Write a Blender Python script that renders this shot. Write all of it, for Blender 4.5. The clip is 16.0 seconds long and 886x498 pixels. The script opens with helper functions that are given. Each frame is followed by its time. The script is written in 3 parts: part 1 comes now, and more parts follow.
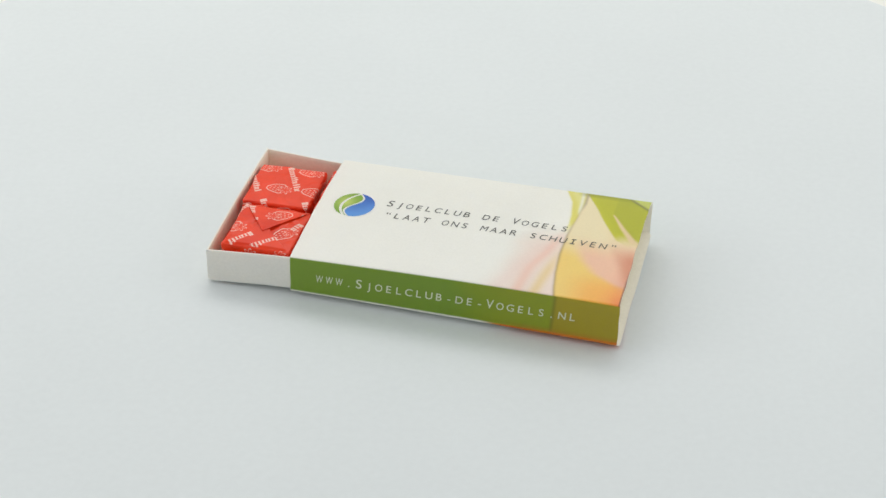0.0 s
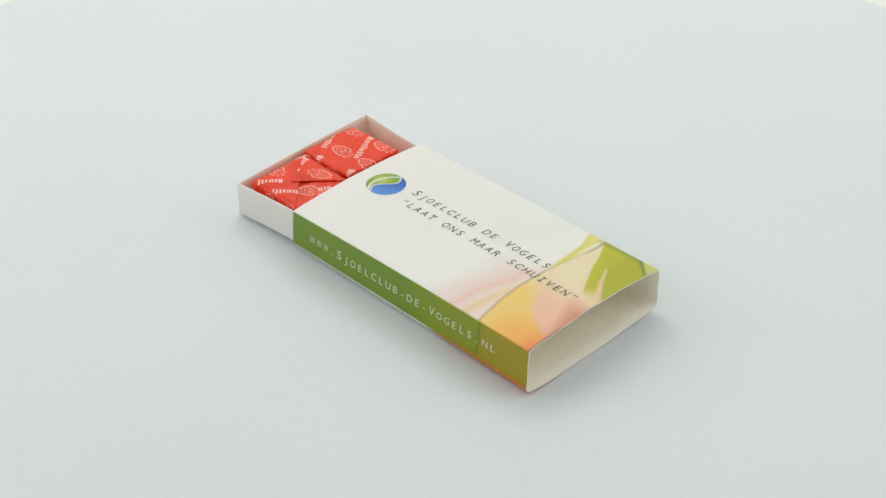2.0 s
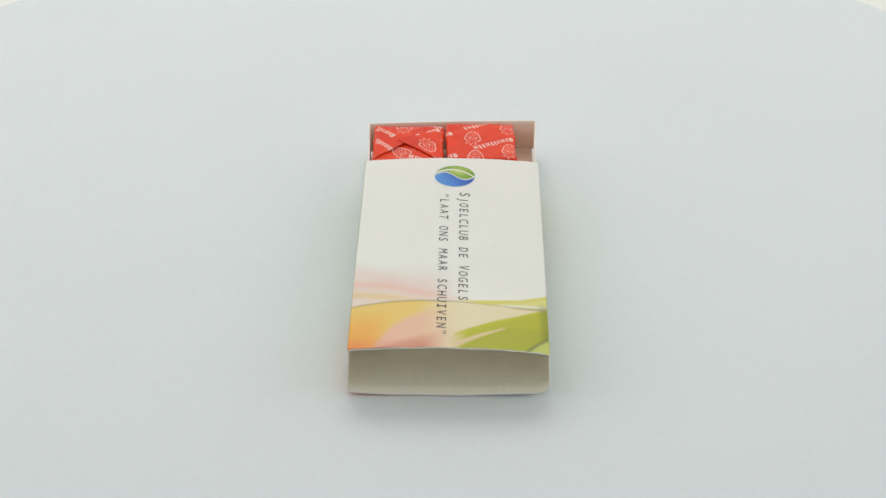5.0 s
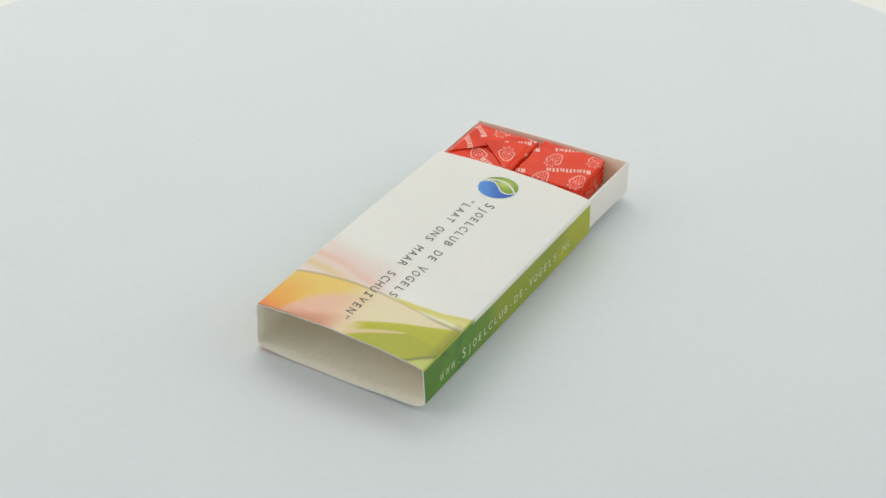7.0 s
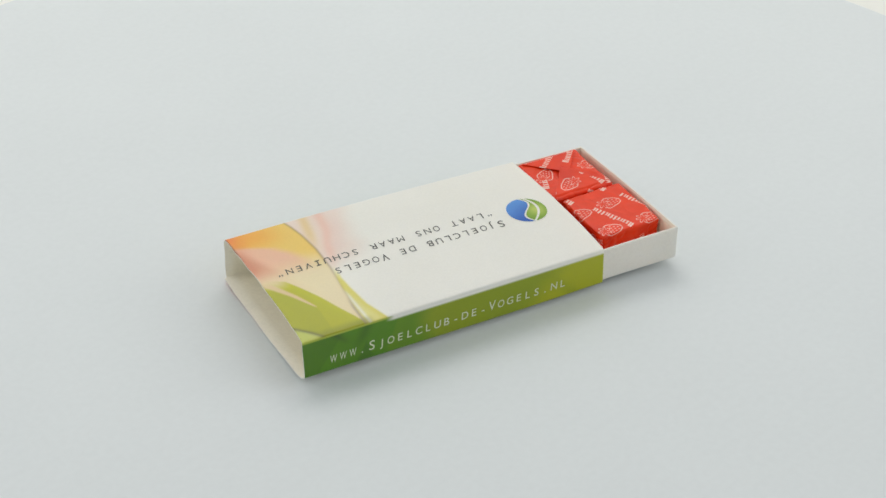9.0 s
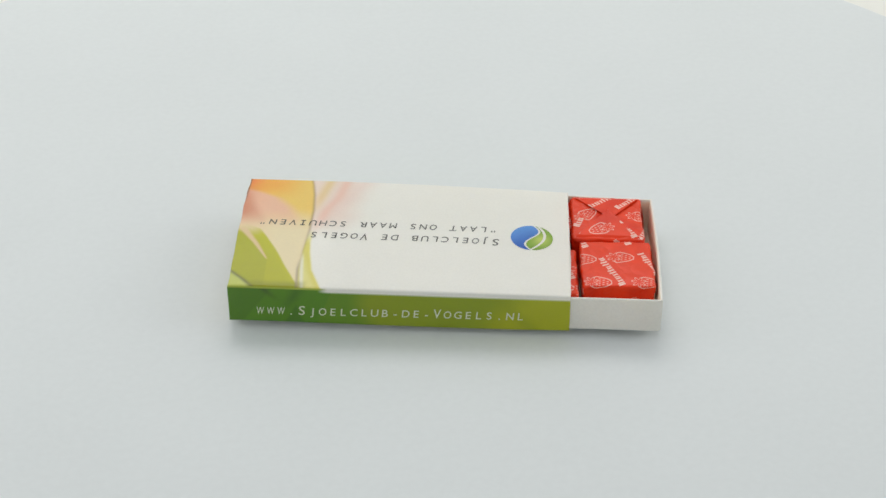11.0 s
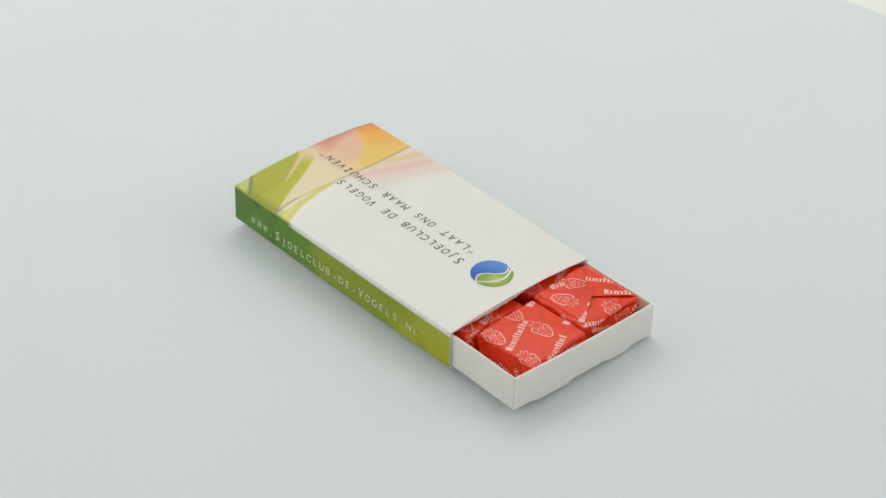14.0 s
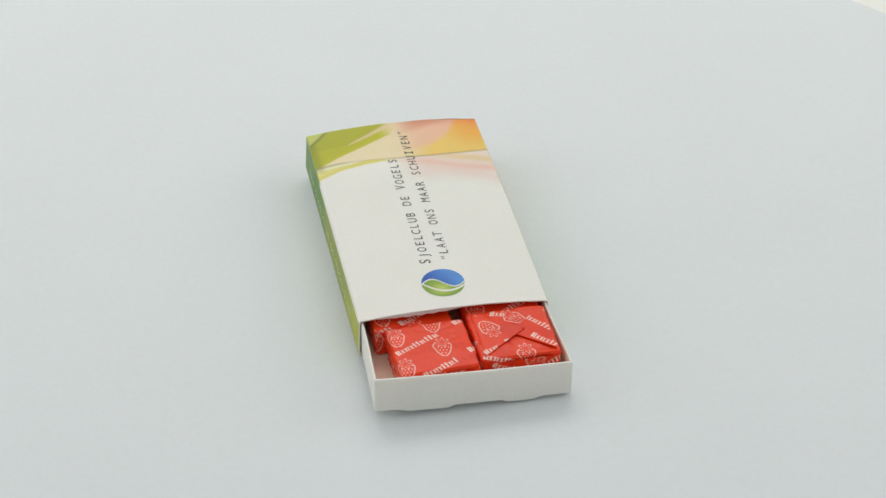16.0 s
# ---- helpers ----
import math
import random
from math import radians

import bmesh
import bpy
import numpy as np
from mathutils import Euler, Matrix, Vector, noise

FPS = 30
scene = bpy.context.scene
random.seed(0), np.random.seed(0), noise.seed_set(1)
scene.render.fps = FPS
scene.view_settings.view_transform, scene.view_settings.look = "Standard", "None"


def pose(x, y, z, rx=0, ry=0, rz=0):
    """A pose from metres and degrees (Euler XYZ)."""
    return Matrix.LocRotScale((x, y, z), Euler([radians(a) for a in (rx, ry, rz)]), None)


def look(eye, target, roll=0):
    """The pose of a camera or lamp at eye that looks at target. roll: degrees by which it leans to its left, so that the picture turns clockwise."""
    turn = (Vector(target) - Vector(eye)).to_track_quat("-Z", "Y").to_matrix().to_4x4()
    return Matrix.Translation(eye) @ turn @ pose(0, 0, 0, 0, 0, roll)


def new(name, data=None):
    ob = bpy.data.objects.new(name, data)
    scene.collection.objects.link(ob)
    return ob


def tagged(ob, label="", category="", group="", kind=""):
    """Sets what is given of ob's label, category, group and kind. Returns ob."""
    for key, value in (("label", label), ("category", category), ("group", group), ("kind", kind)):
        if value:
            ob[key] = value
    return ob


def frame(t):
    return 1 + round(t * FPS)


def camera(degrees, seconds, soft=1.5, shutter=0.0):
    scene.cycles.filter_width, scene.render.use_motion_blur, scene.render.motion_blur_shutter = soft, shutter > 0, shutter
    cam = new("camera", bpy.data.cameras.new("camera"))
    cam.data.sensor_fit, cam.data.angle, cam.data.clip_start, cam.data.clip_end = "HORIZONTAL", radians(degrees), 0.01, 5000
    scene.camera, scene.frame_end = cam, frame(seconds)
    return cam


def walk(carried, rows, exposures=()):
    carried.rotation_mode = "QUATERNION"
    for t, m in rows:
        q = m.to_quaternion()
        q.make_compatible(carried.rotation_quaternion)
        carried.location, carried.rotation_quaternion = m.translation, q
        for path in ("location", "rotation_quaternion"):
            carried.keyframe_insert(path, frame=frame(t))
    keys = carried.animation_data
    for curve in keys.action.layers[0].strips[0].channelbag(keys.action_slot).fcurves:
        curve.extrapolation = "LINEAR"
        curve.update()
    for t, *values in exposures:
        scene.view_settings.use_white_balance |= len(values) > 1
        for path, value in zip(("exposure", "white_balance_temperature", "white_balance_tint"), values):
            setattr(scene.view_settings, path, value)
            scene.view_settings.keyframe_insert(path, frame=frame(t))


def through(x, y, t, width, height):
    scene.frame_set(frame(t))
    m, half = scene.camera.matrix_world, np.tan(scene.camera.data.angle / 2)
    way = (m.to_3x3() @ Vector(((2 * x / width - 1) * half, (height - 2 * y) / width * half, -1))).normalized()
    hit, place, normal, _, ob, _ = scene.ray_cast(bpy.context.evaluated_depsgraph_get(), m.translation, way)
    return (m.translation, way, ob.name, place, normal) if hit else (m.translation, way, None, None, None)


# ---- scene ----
cam = camera(26.97, 16.0, soft=1.5)
# the camera stands still on a tripod, 0.51 m from the turntable's axis
EYE, TARGET, ROLL = (0.0, -0.41135, 0.29947), (0.00115, -0.00384, 0.00976), 0.557
STILL = look(EYE, TARGET, ROLL)
walk(cam, [(0.0, STILL), (16.0, STILL)], exposures=[(0.0, -0.14), (2.0, -0.16), (4.0, -0.16), (4.5, -0.24), (7.0, -0.25), (9.0, -0.26), (12.5, -0.26), (16.0, -0.27)])

TURN, START = -15.225, -14.573          # degrees a second; the box's angle at the start


# ---- light: a white photo tent, a soft lamp behind and added ones at both sides ----
world = bpy.data.worlds.new("tent_light")
world.use_nodes = True
world.node_tree.nodes["Background"].inputs["Color"].default_value = (0.94, 0.98, 1.0, 1)
world.node_tree.nodes["Background"].inputs["Strength"].default_value = 0.53
scene.world = world

# all out of view; the side pair is added to brighten the sleeve's inside
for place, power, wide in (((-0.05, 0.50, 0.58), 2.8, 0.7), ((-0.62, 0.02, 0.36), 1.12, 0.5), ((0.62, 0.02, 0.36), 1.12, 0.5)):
    lamp = bpy.data.lights.new("unseen_softbox", "AREA")
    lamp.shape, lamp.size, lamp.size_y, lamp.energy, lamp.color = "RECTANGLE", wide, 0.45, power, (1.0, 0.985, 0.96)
    new("unseen_softbox", lamp).matrix_world = look(place, (0, 0.03, 0))


# ---- materials ----
def lin(r, g, b, k=1.0):
    """Linear base colour from a printed colour in 0..255."""
    return tuple(k * (((c / 255 + 0.055) / 1.055) ** 2.4 if c > 10 else c / 3295) for c in (r, g, b))


def material(name, colour=None, rough=0.5, attribute="", grain=0.04, scale=900.0, bump=0.1, blotch=0.03, blotch_scale=60.0,
             gloss=0.3, depth=0.0001, through=0.0):
    m = bpy.data.materials.new(name)
    m.use_nodes = True
    n, l = m.node_tree.nodes, m.node_tree.links
    bsdf = n["Principled BSDF"]
    where = n.new("ShaderNodeTexCoord")
    fine, wide = n.new("ShaderNodeTexNoise"), n.new("ShaderNodeTexNoise")
    for tex, s, d in ((fine, scale, 4), (wide, blotch_scale, 3)):
        tex.inputs["Scale"].default_value, tex.inputs["Detail"].default_value = s, d
        l.new(where.outputs["Object"], tex.inputs["Vector"])
    if attribute:
        source = n.new("ShaderNodeAttribute")
        source.attribute_name = attribute
        out = source.outputs["Color"]
    else:
        source = n.new("ShaderNodeRGB")
        source.outputs[0].default_value = (*colour, 1)
        out = source.outputs[0]
    for tex, amount in ((fine, grain), (wide, blotch)):
        span = n.new("ShaderNodeMapRange")
        span.inputs["From Min"].default_value, span.inputs["From Max"].default_value = 0.3, 0.7
        span.inputs["To Min"].default_value, span.inputs["To Max"].default_value = 1 - amount, 1 + amount
        l.new(tex.outputs["Fac"], span.inputs["Value"])
        mul = n.new("ShaderNodeVectorMath")
        mul.operation = "SCALE"
        l.new(out, mul.inputs[0])
        l.new(span.outputs["Result"], mul.inputs["Scale"])
        out = mul.outputs["Vector"]
    l.new(out, bsdf.inputs["Base Color"])
    bsdf.inputs["Roughness"].default_value = rough
    bsdf.inputs["Specular IOR Level"].default_value = gloss
    if through:                                   # thin card lets some light through
        bsdf.inputs["Subsurface Weight"].default_value = through
        bsdf.inputs["Subsurface Radius"].default_value = (1.0, 0.96, 0.88)
        bsdf.inputs["Subsurface Scale"].default_value = 0.0007
    if bump:
        b = n.new("ShaderNodeBump")
        b.inputs["Strength"].default_value, b.inputs["Distance"].default_value = bump, depth
        l.new(fine.outputs["Fac"], b.inputs["Height"])
        l.new(b.outputs["Normal"], bsdf.inputs["Normal"])
    return m


CARD = material("white_card", (0.83, 0.81, 0.745), 0.6, grain=0.025, scale=1500, bump=0.08, blotch=0.02, blotch_scale=90, through=0.7)
CARD_INSIDE = material("raw_card", (0.96, 0.90, 0.745), 0.75, grain=0.03, scale=1200, bump=0.2, blotch=0.03, blotch_scale=110)
PRINT = material("printed_card", rough=0.38, attribute="ink", grain=0.02, scale=1800, bump=0.05, blotch=0.012, blotch_scale=60, gloss=0.5, through=0.5)
WRAP = material("waxed_paper", rough=0.30, attribute="ink", gloss=0.3, grain=0.03, scale=380, bump=0.5, depth=0.0002, blotch=0.06, blotch_scale=160)
INK_GREY = material("grey_ink", lin(92, 91, 85), 0.55, bump=0.0)
INK_WHITE = material("white_ink", lin(222, 226, 196), 0.55, bump=0.0)
INK_EMBLEM = material("emblem_ink", rough=0.45, attribute="ink", grain=0.03, scale=700, bump=0.0, blotch=0.04, blotch_scale=200)
DISC = material("matt_white_disc", (0.775, 0.812, 0.815), 0.62, grain=0.012, scale=500, bump=0.05, blotch=0.012, blotch_scale=14)
SWEEP = material("cream_sweep", (0.93, 0.925, 0.87), 0.8, grain=0.01, scale=300, bump=0.05, blotch=0.015, blotch_scale=6)


# ---- builders; lengths in millimetres ----
def mesh_of(name, verts, faces, materials, slots=None, smooth=True):
    me = bpy.data.meshes.new(name)
    me.from_pydata((np.asarray(verts, float) / 1000).tolist(), [], faces if isinstance(faces, list) else faces.tolist())
    for m in materials:
        me.materials.append(m)
    if slots is not None:
        me.polygons.foreach_set("material_index", np.asarray(slots, dtype=np.int32))
    me.polygons.foreach_set("use_smooth", np.full(len(me.polygons), smooth))
    me.update()
    return me


def inked(me, colours):
    layer = me.color_attributes.new("ink", "FLOAT_COLOR", "POINT")
    rgba = np.ones((len(colours), 4), dtype=np.float32)
    rgba[:, :3] = colours
    layer.data.foreach_set("color", rgba.ravel())
    return me


def part(name, me, parent, label=""):
    ob = new(name, me)
    ob.parent = parent
    return tagged(ob, label)


def step(a, b, x):
    t = np.clip((x - a) / (b - a), 0, 1)
    return t * t * (3 - 2 * t)


def mix(base, colour, mask):
    return base + (np.array(colour) - base) * mask[:, None]


def grid_faces(n, m, start=0, flip=False, closed=False):
    """Quads of an n by m grid of points; closed joins the last of m to the first."""
    i, j = np.meshgrid(np.arange(n - 1), np.arange(m if closed else m - 1), indexing="ij")
    k = (j + 1) % m
    q = np.stack([i * m + j, (i + 1) * m + j, (i + 1) * m + k, i * m + k], -1).reshape(-1, 4) + start
    return q[:, ::-1] if flip else q


def ripple(points, size, seed):
    return np.array([noise.noise(Vector((x / size + seed, y / size, z / size))) for x, y, z in points])


# ---- the setting: sweep and turntable ----
def build_sweep():
    """A seamless cream sheet that runs under the turntable and rises behind it."""
    prof = [(-700.0, -16.0), (300.0, -16.0)]
    prof += [(300 + 260 * math.sin(a), 244 - 260 * math.cos(a)) for a in np.linspace(0.05, math.pi / 2, 24)]
    prof += [(560.0, 900.0)]
    back = [(y + 3, z - 3) for y, z in prof]
    xs = np.linspace(-900, 900, 13)
    verts = [(x, y, z) for line in (prof, back) for x in xs for y, z in line]
    m = len(prof)
    faces = np.vstack([grid_faces(13, m), grid_faces(13, m, 13 * m, flip=True)])
    ob = new("backdrop", mesh_of("backdrop", verts, faces, [SWEEP]))
    tagged(ob, "seamless cream paper sweep rising behind the turntable", "backdrop", kind="structure")


def build_turntable():
    radius, shift = 217.5, 3.0 * np.array([math.cos(radians(40)), math.sin(radians(40))])
    prof = [(0.0, 0.0)] + [(r, 0.0) for r in (40, 90, 140, 180, radius - 2.5)]
    prof += [(radius - 2.5 + 2.5 * math.sin(a), -2.5 + 2.5 * math.cos(a)) for a in np.linspace(0.2, math.pi / 2, 7)]
    prof += [(radius, -5.0), (radius - 1.0, -6.0), (0.0, -6.0)]
    n = 160
    verts = [(r * math.cos(a) + shift[0], r * math.sin(a) + shift[1], z) for a in np.arange(n) * 2 * math.pi / n for r, z in prof]
    m = len(prof)
    base = new("turntable")
    faces = [[i * m + j, ((i + 1) % n) * m + j, ((i + 1) % n) * m + j + 1, i * m + j + 1] for i in range(n) for j in range(m - 1)]
    part("disc", mesh_of("disc", verts, faces, [DISC]), base)
    foot = [(r * math.cos(a), r * math.sin(a), z) for a in np.arange(48) * 2 * math.pi / 48
            for r, z in ((0, -6.0), (70, -6.0), (74, -9.0), (74, -16.0), (0, -16.0))]
    part("foot", mesh_of("foot", foot, [[i * 5 + j, ((i + 1) % 48) * 5 + j, ((i + 1) % 48) * 5 + j + 1, i * 5 + j + 1]
                                        for i in range(48) for j in range(4)], [DISC]), base, "low round white foot under the disc")
    tagged(base, "matt white round display turntable, slowly turning", "turntable")
    return base


# ---- the box: x from the sleeve's open tray end, y from its one long side, z from its bottom edge ----
ORIGIN = np.array([32.8, 25.0, -1.6])
LONG = 89.0


def corner_line(x):
    """Corners of the sleeve's section at x: front bottom, front top, back top, back bottom."""
    k = np.clip(x / LONG, 0, 1)
    fb = np.stack([-0.35 - 0.05 * k, 0.0 - 0.4 * k + 0.15 * np.sin(k * math.pi)], -1)
    ft = np.stack([0.25 - 0.25 * k, 10.9 + 1.5 * k + 0.55 * np.sin(k * math.pi)], -1)
    bt = np.stack([49.8 + 0.55 * k, 11.2 + 0.9 * k], -1)
    bb = np.stack([50.15 + 0.8 * k, 0.1 - 0.1 * k - 0.2 * np.sin(k * math.pi)], -1)
    return fb, ft, bt, bb


def bow_top(x, w):
    amount = 1.3 + 0.3 * step(0, 10, x)
    return amount * (1 - np.abs(2 * w - 1) ** 2.2)


def top_height(x, y):
    _, ft, bt, _ = corner_line(x)
    w = np.clip((y - ft[..., 0]) / (bt[..., 0] - ft[..., 0]), 0, 1)
    return ft[..., 1] + (bt[..., 1] - ft[..., 1]) * w + bow_top(x, w)


def curve(y, pairs):
    return np.interp(y, [p[0] for p in pairs], [p[1] for p in pairs])


WHITE = lin(243, 241, 230)


def top_art(x, y):
    """The flower print on the top: x along the sleeve, y across it."""
    c = np.tile(np.array(WHITE), (len(x), 1))
    wob = np.array([noise.noise(Vector((a / 14, b / 9, 3.1))) for a, b in zip(x, y)])
    crease = curve(y, [(0, 71.6), (3, 71.0), (9, 70.2), (17, 69.7), (26, 69.9), (35.6, 70.9), (43, 71.3), (50, 71.0)])
    outer = curve(y, [(0, 62), (10, 64.0), (20, 67.0), (27, 68.8), (31.6, 69.2), (36, 68.9), (43.2, 67.8), (50, 65.0)])
    leaf = curve(y, [(22, 92), (24.5, 86.5), (26.5, 83.1), (31.6, 80.4), (38, 76.9), (45.7, 73.0), (50, 71.0)])
    low = 1 - step(18, 31, y)
    # pale pink wash before the stem, with two soft streaks
    c = mix(c, lin(238, 212, 200), low * step(49 + 0.25 * y, 63, x + 2 * wob) * 0.75)
    c = mix(c, lin(236, 180, 160), low * np.exp(-((x - 61.2 - 0.28 * y + wob) / 1.6) ** 2) * 0.5)
    c = mix(c, lin(226, 196, 120), (1 - step(8, 22, y)) * np.exp(-((x - 66.2 - 0.2 * y) / 1.5) ** 2) * 0.6)
    c = mix(c, lin(240, 205, 196), (1 - step(14, 30, y)) * np.exp(-((x - 56.5 - 0.45 * y) / 2.6) ** 2) * 0.3)
    # yellow band that widens towards the far side, with a white streak
    band = step(outer - 0.4, outer + 0.4, x) * step(25, 33, y)
    c = mix(c, lin(216, 206, 84), band * 0.85)
    c = mix(c, lin(226, 220, 150), band * step(0.2, 2.4, x - outer) * step(36, 44, y) * 0.8)
    streak = curve(y, [(36, 70.9), (42, 70.6), (50, 69.9)])
    c = mix(c, lin(240, 238, 222), np.exp(-((x - streak) / 0.45) ** 2) * step(35, 40, y) * 0.9)
    # petals after the stem
    petal = step(crease - 0.25, crease + 0.25, x)
    c = mix(c, lin(236, 221, 186), petal)
    c = mix(c, lin(238, 204, 122), petal * (1 - step(15, 27, y + 0.2 * (x - 72) + wob)))
    c = mix(c, lin(240, 178, 92), petal * (1 - step(4, 14, y + 2 * wob)) * step(71, 82, x))
    c = mix(c, lin(230, 130, 76), (1 - step(1, 10, y)) * step(82, 90, x) * 0.85)
    blush = curve(y, [(4, 92), (8.1, 84.5), (11, 79.7), (15.1, 76.2), (21.3, 73.4), (27, 72.5)])
    c = mix(c, lin(236, 190, 172), petal * step(blush - 2.0, blush + 2.6, x + 0.8 * wob) * step(5, 8, y) * (1 - step(16, 28, y)) * 0.85)
    dusk = curve(y, [(5, 90.5), (6.9, 89.0), (9.2, 87.2), (17.9, 83.9), (22.4, 81.9), (26.8, 80.6), (30, 80)])
    c = mix(c, lin(210, 150, 122), step(dusk - 1.2, dusk + 2.4, x + 0.6 * wob) * step(5, 7, y) * (1 - 0.85 * step(17, 26, y)) * 0.65)
    c = mix(c, lin(196, 118, 88), step(84, 90, x + 1.5 * wob) * step(3, 8, y) * (1 - step(18, 25, y)) * 0.5)
    # green leaf in the far corner: a bright blade, a pale wedge, then the body
    green = step(leaf - 0.3, leaf + 0.3, x + 0.4 * wob)
    c = mix(c, lin(184, 184, 24), green * step(24, 31, y))
    c = mix(c, lin(192, 192, 40), green * step(24, 31, y) * (1 - step(0.4, 2.2, x - leaf)) * 0.7)
    wedge = curve(y, [(26, 87.4), (27.6, 86.4), (32.8, 83.2), (39.8, 79.7)])
    body = step(wedge, wedge + 0.5, x) * green * step(26, 29, y)
    c = mix(c, lin(172, 174, 26), body * 0.8)
    c = mix(c, lin(150, 164, 40), body * step(2, 7, x - wedge) * step(-0.1, 0.4, wob) * 0.5)
    thick = 0.12 + 1.0 * np.clip((40 - y) / 12, 0, 1) ** 0.8
    c = mix(c, lin(226, 202, 168), np.exp(-((x - wedge - thick * 0.6) / thick) ** 4) * step(25, 27, y) * (1 - step(38.5, 40, y)) * 0.9)
    # far corner past a dark vein
    vein = curve(y, [(42, 91.8), (45, 88.2), (47.2, 85.6), (50, 82.8)])
    c = mix(c, lin(196, 202, 116), step(vein, vein + 0.5, x) * step(42, 43, y))
    c = mix(c, lin(112, 116, 66), np.exp(-((x - vein) / 0.75) ** 2) * step(42, 43.5, y) * 0.85)
    c = mix(c, lin(128, 134, 52), step(47.0, 49.2, y + 0.8 * wob) * step(68, 71, x) * (1 - step(82, 85, x)) * 0.55)
    # the stem
    fade = 1 - 0.55 * step(22, 34, y)
    c = mix(c, lin(152, 128, 84), np.exp(-((x - crease) / 0.36) ** 2) * fade * 0.62)
    c = mix(c, lin(150, 140, 110), np.exp(-((x - crease - 0.3) / 0.35) ** 2) * step(38, 44, y) * 0.6)
    # worn split in the print along the cut edge; its gap's shade inked brown
    c = mix(c, lin(104, 58, 42), step(88.45, 88.75, x + 0.25 * wob) * (1 - step(8, 15, y)) * 0.8)
    return c


def front_art(x, z):
    """Green strip of the side that first faces the camera."""
    c = np.tile(np.array(lin(120, 148, 50)), (len(x), 1))
    wob = np.array([noise.noise(Vector((a / 10, b / 8, 8.2))) for a, b in zip(x, z)])
    c = mix(c, lin(142, 154, 26), step(42, 62, x + 5 * wob))
    c = mix(c, lin(164, 150, 12), step(71.0, 71.6, x - 0.08 * z))
    c = mix(c, lin(120, 116, 36), np.exp(-((x - 71.2 - 0.08 * z) / 0.45) ** 2) * 0.7)
    rim = curve(x, [(0, 0.75), (30, 0.8), (56, 0.9), (89, 1.3)])
    under = 1 - step(rim - 0.15, rim + 0.15, z)
    c = mix(c, WHITE, under * (1 - step(52, 58, x)))
    c = mix(c, lin(222, 116, 44), under * step(52, 60, x))
    c = mix(c, lin(176, 130, 34), (1 - step(rim, rim + 1.6, z)) * step(56, 66, x) * 0.5)
    return c


def back_art(x, z):
    """Green strip of the other long side, with leaf shadows at its end."""
    c = np.tile(np.array(lin(144, 158, 24)), (len(x), 1))
    wob = np.array([noise.noise(Vector((a / 12, b / 8, 5.7))) for a, b in zip(x, z)])
    c = mix(c, lin(174, 178, 28), 1 - step(16, 30, x + 0.9 * z + 2 * wob))
    c = mix(c, lin(150, 160, 30), np.exp(-((x - 9 - 0.9 * z) / 2.2) ** 2) * 0.5)
    c = mix(c, lin(104, 142, 24), step(50, 60, x + 4 * wob))
    c = mix(c, lin(92, 138, 18), step(63.5, 64.3, x + 0.35 * (z - 6)))
    c = mix(c, lin(74, 118, 34), step(69, 70, x - 0.3 * z) * (1 - step(74, 75, x + 0.5 * z)) * 0.8)
    c = mix(c, lin(78, 120, 34), step(81, 82, x + 0.7 * (z - 6)) * 0.6)
    c = mix(c, lin(70, 96, 34), np.exp(-((x - 80.5 + 0.9 * (12 - z)) / 1.1) ** 2) * step(6.5, 11, z) * 0.7)
    c = mix(c, lin(64, 104, 30), np.exp(-((x - 70.5 - 0.5 * (12 - z)) / 1.6) ** 2) * step(3, 9, z) * 0.6)
    c = mix(c, WHITE, step(10.5, 10.8, z) * (1 - step(63, 66, x)))
    c = mix(c, lin(176, 186, 92), step(11.3, 11.6, z) * step(63, 66, x))
    return c


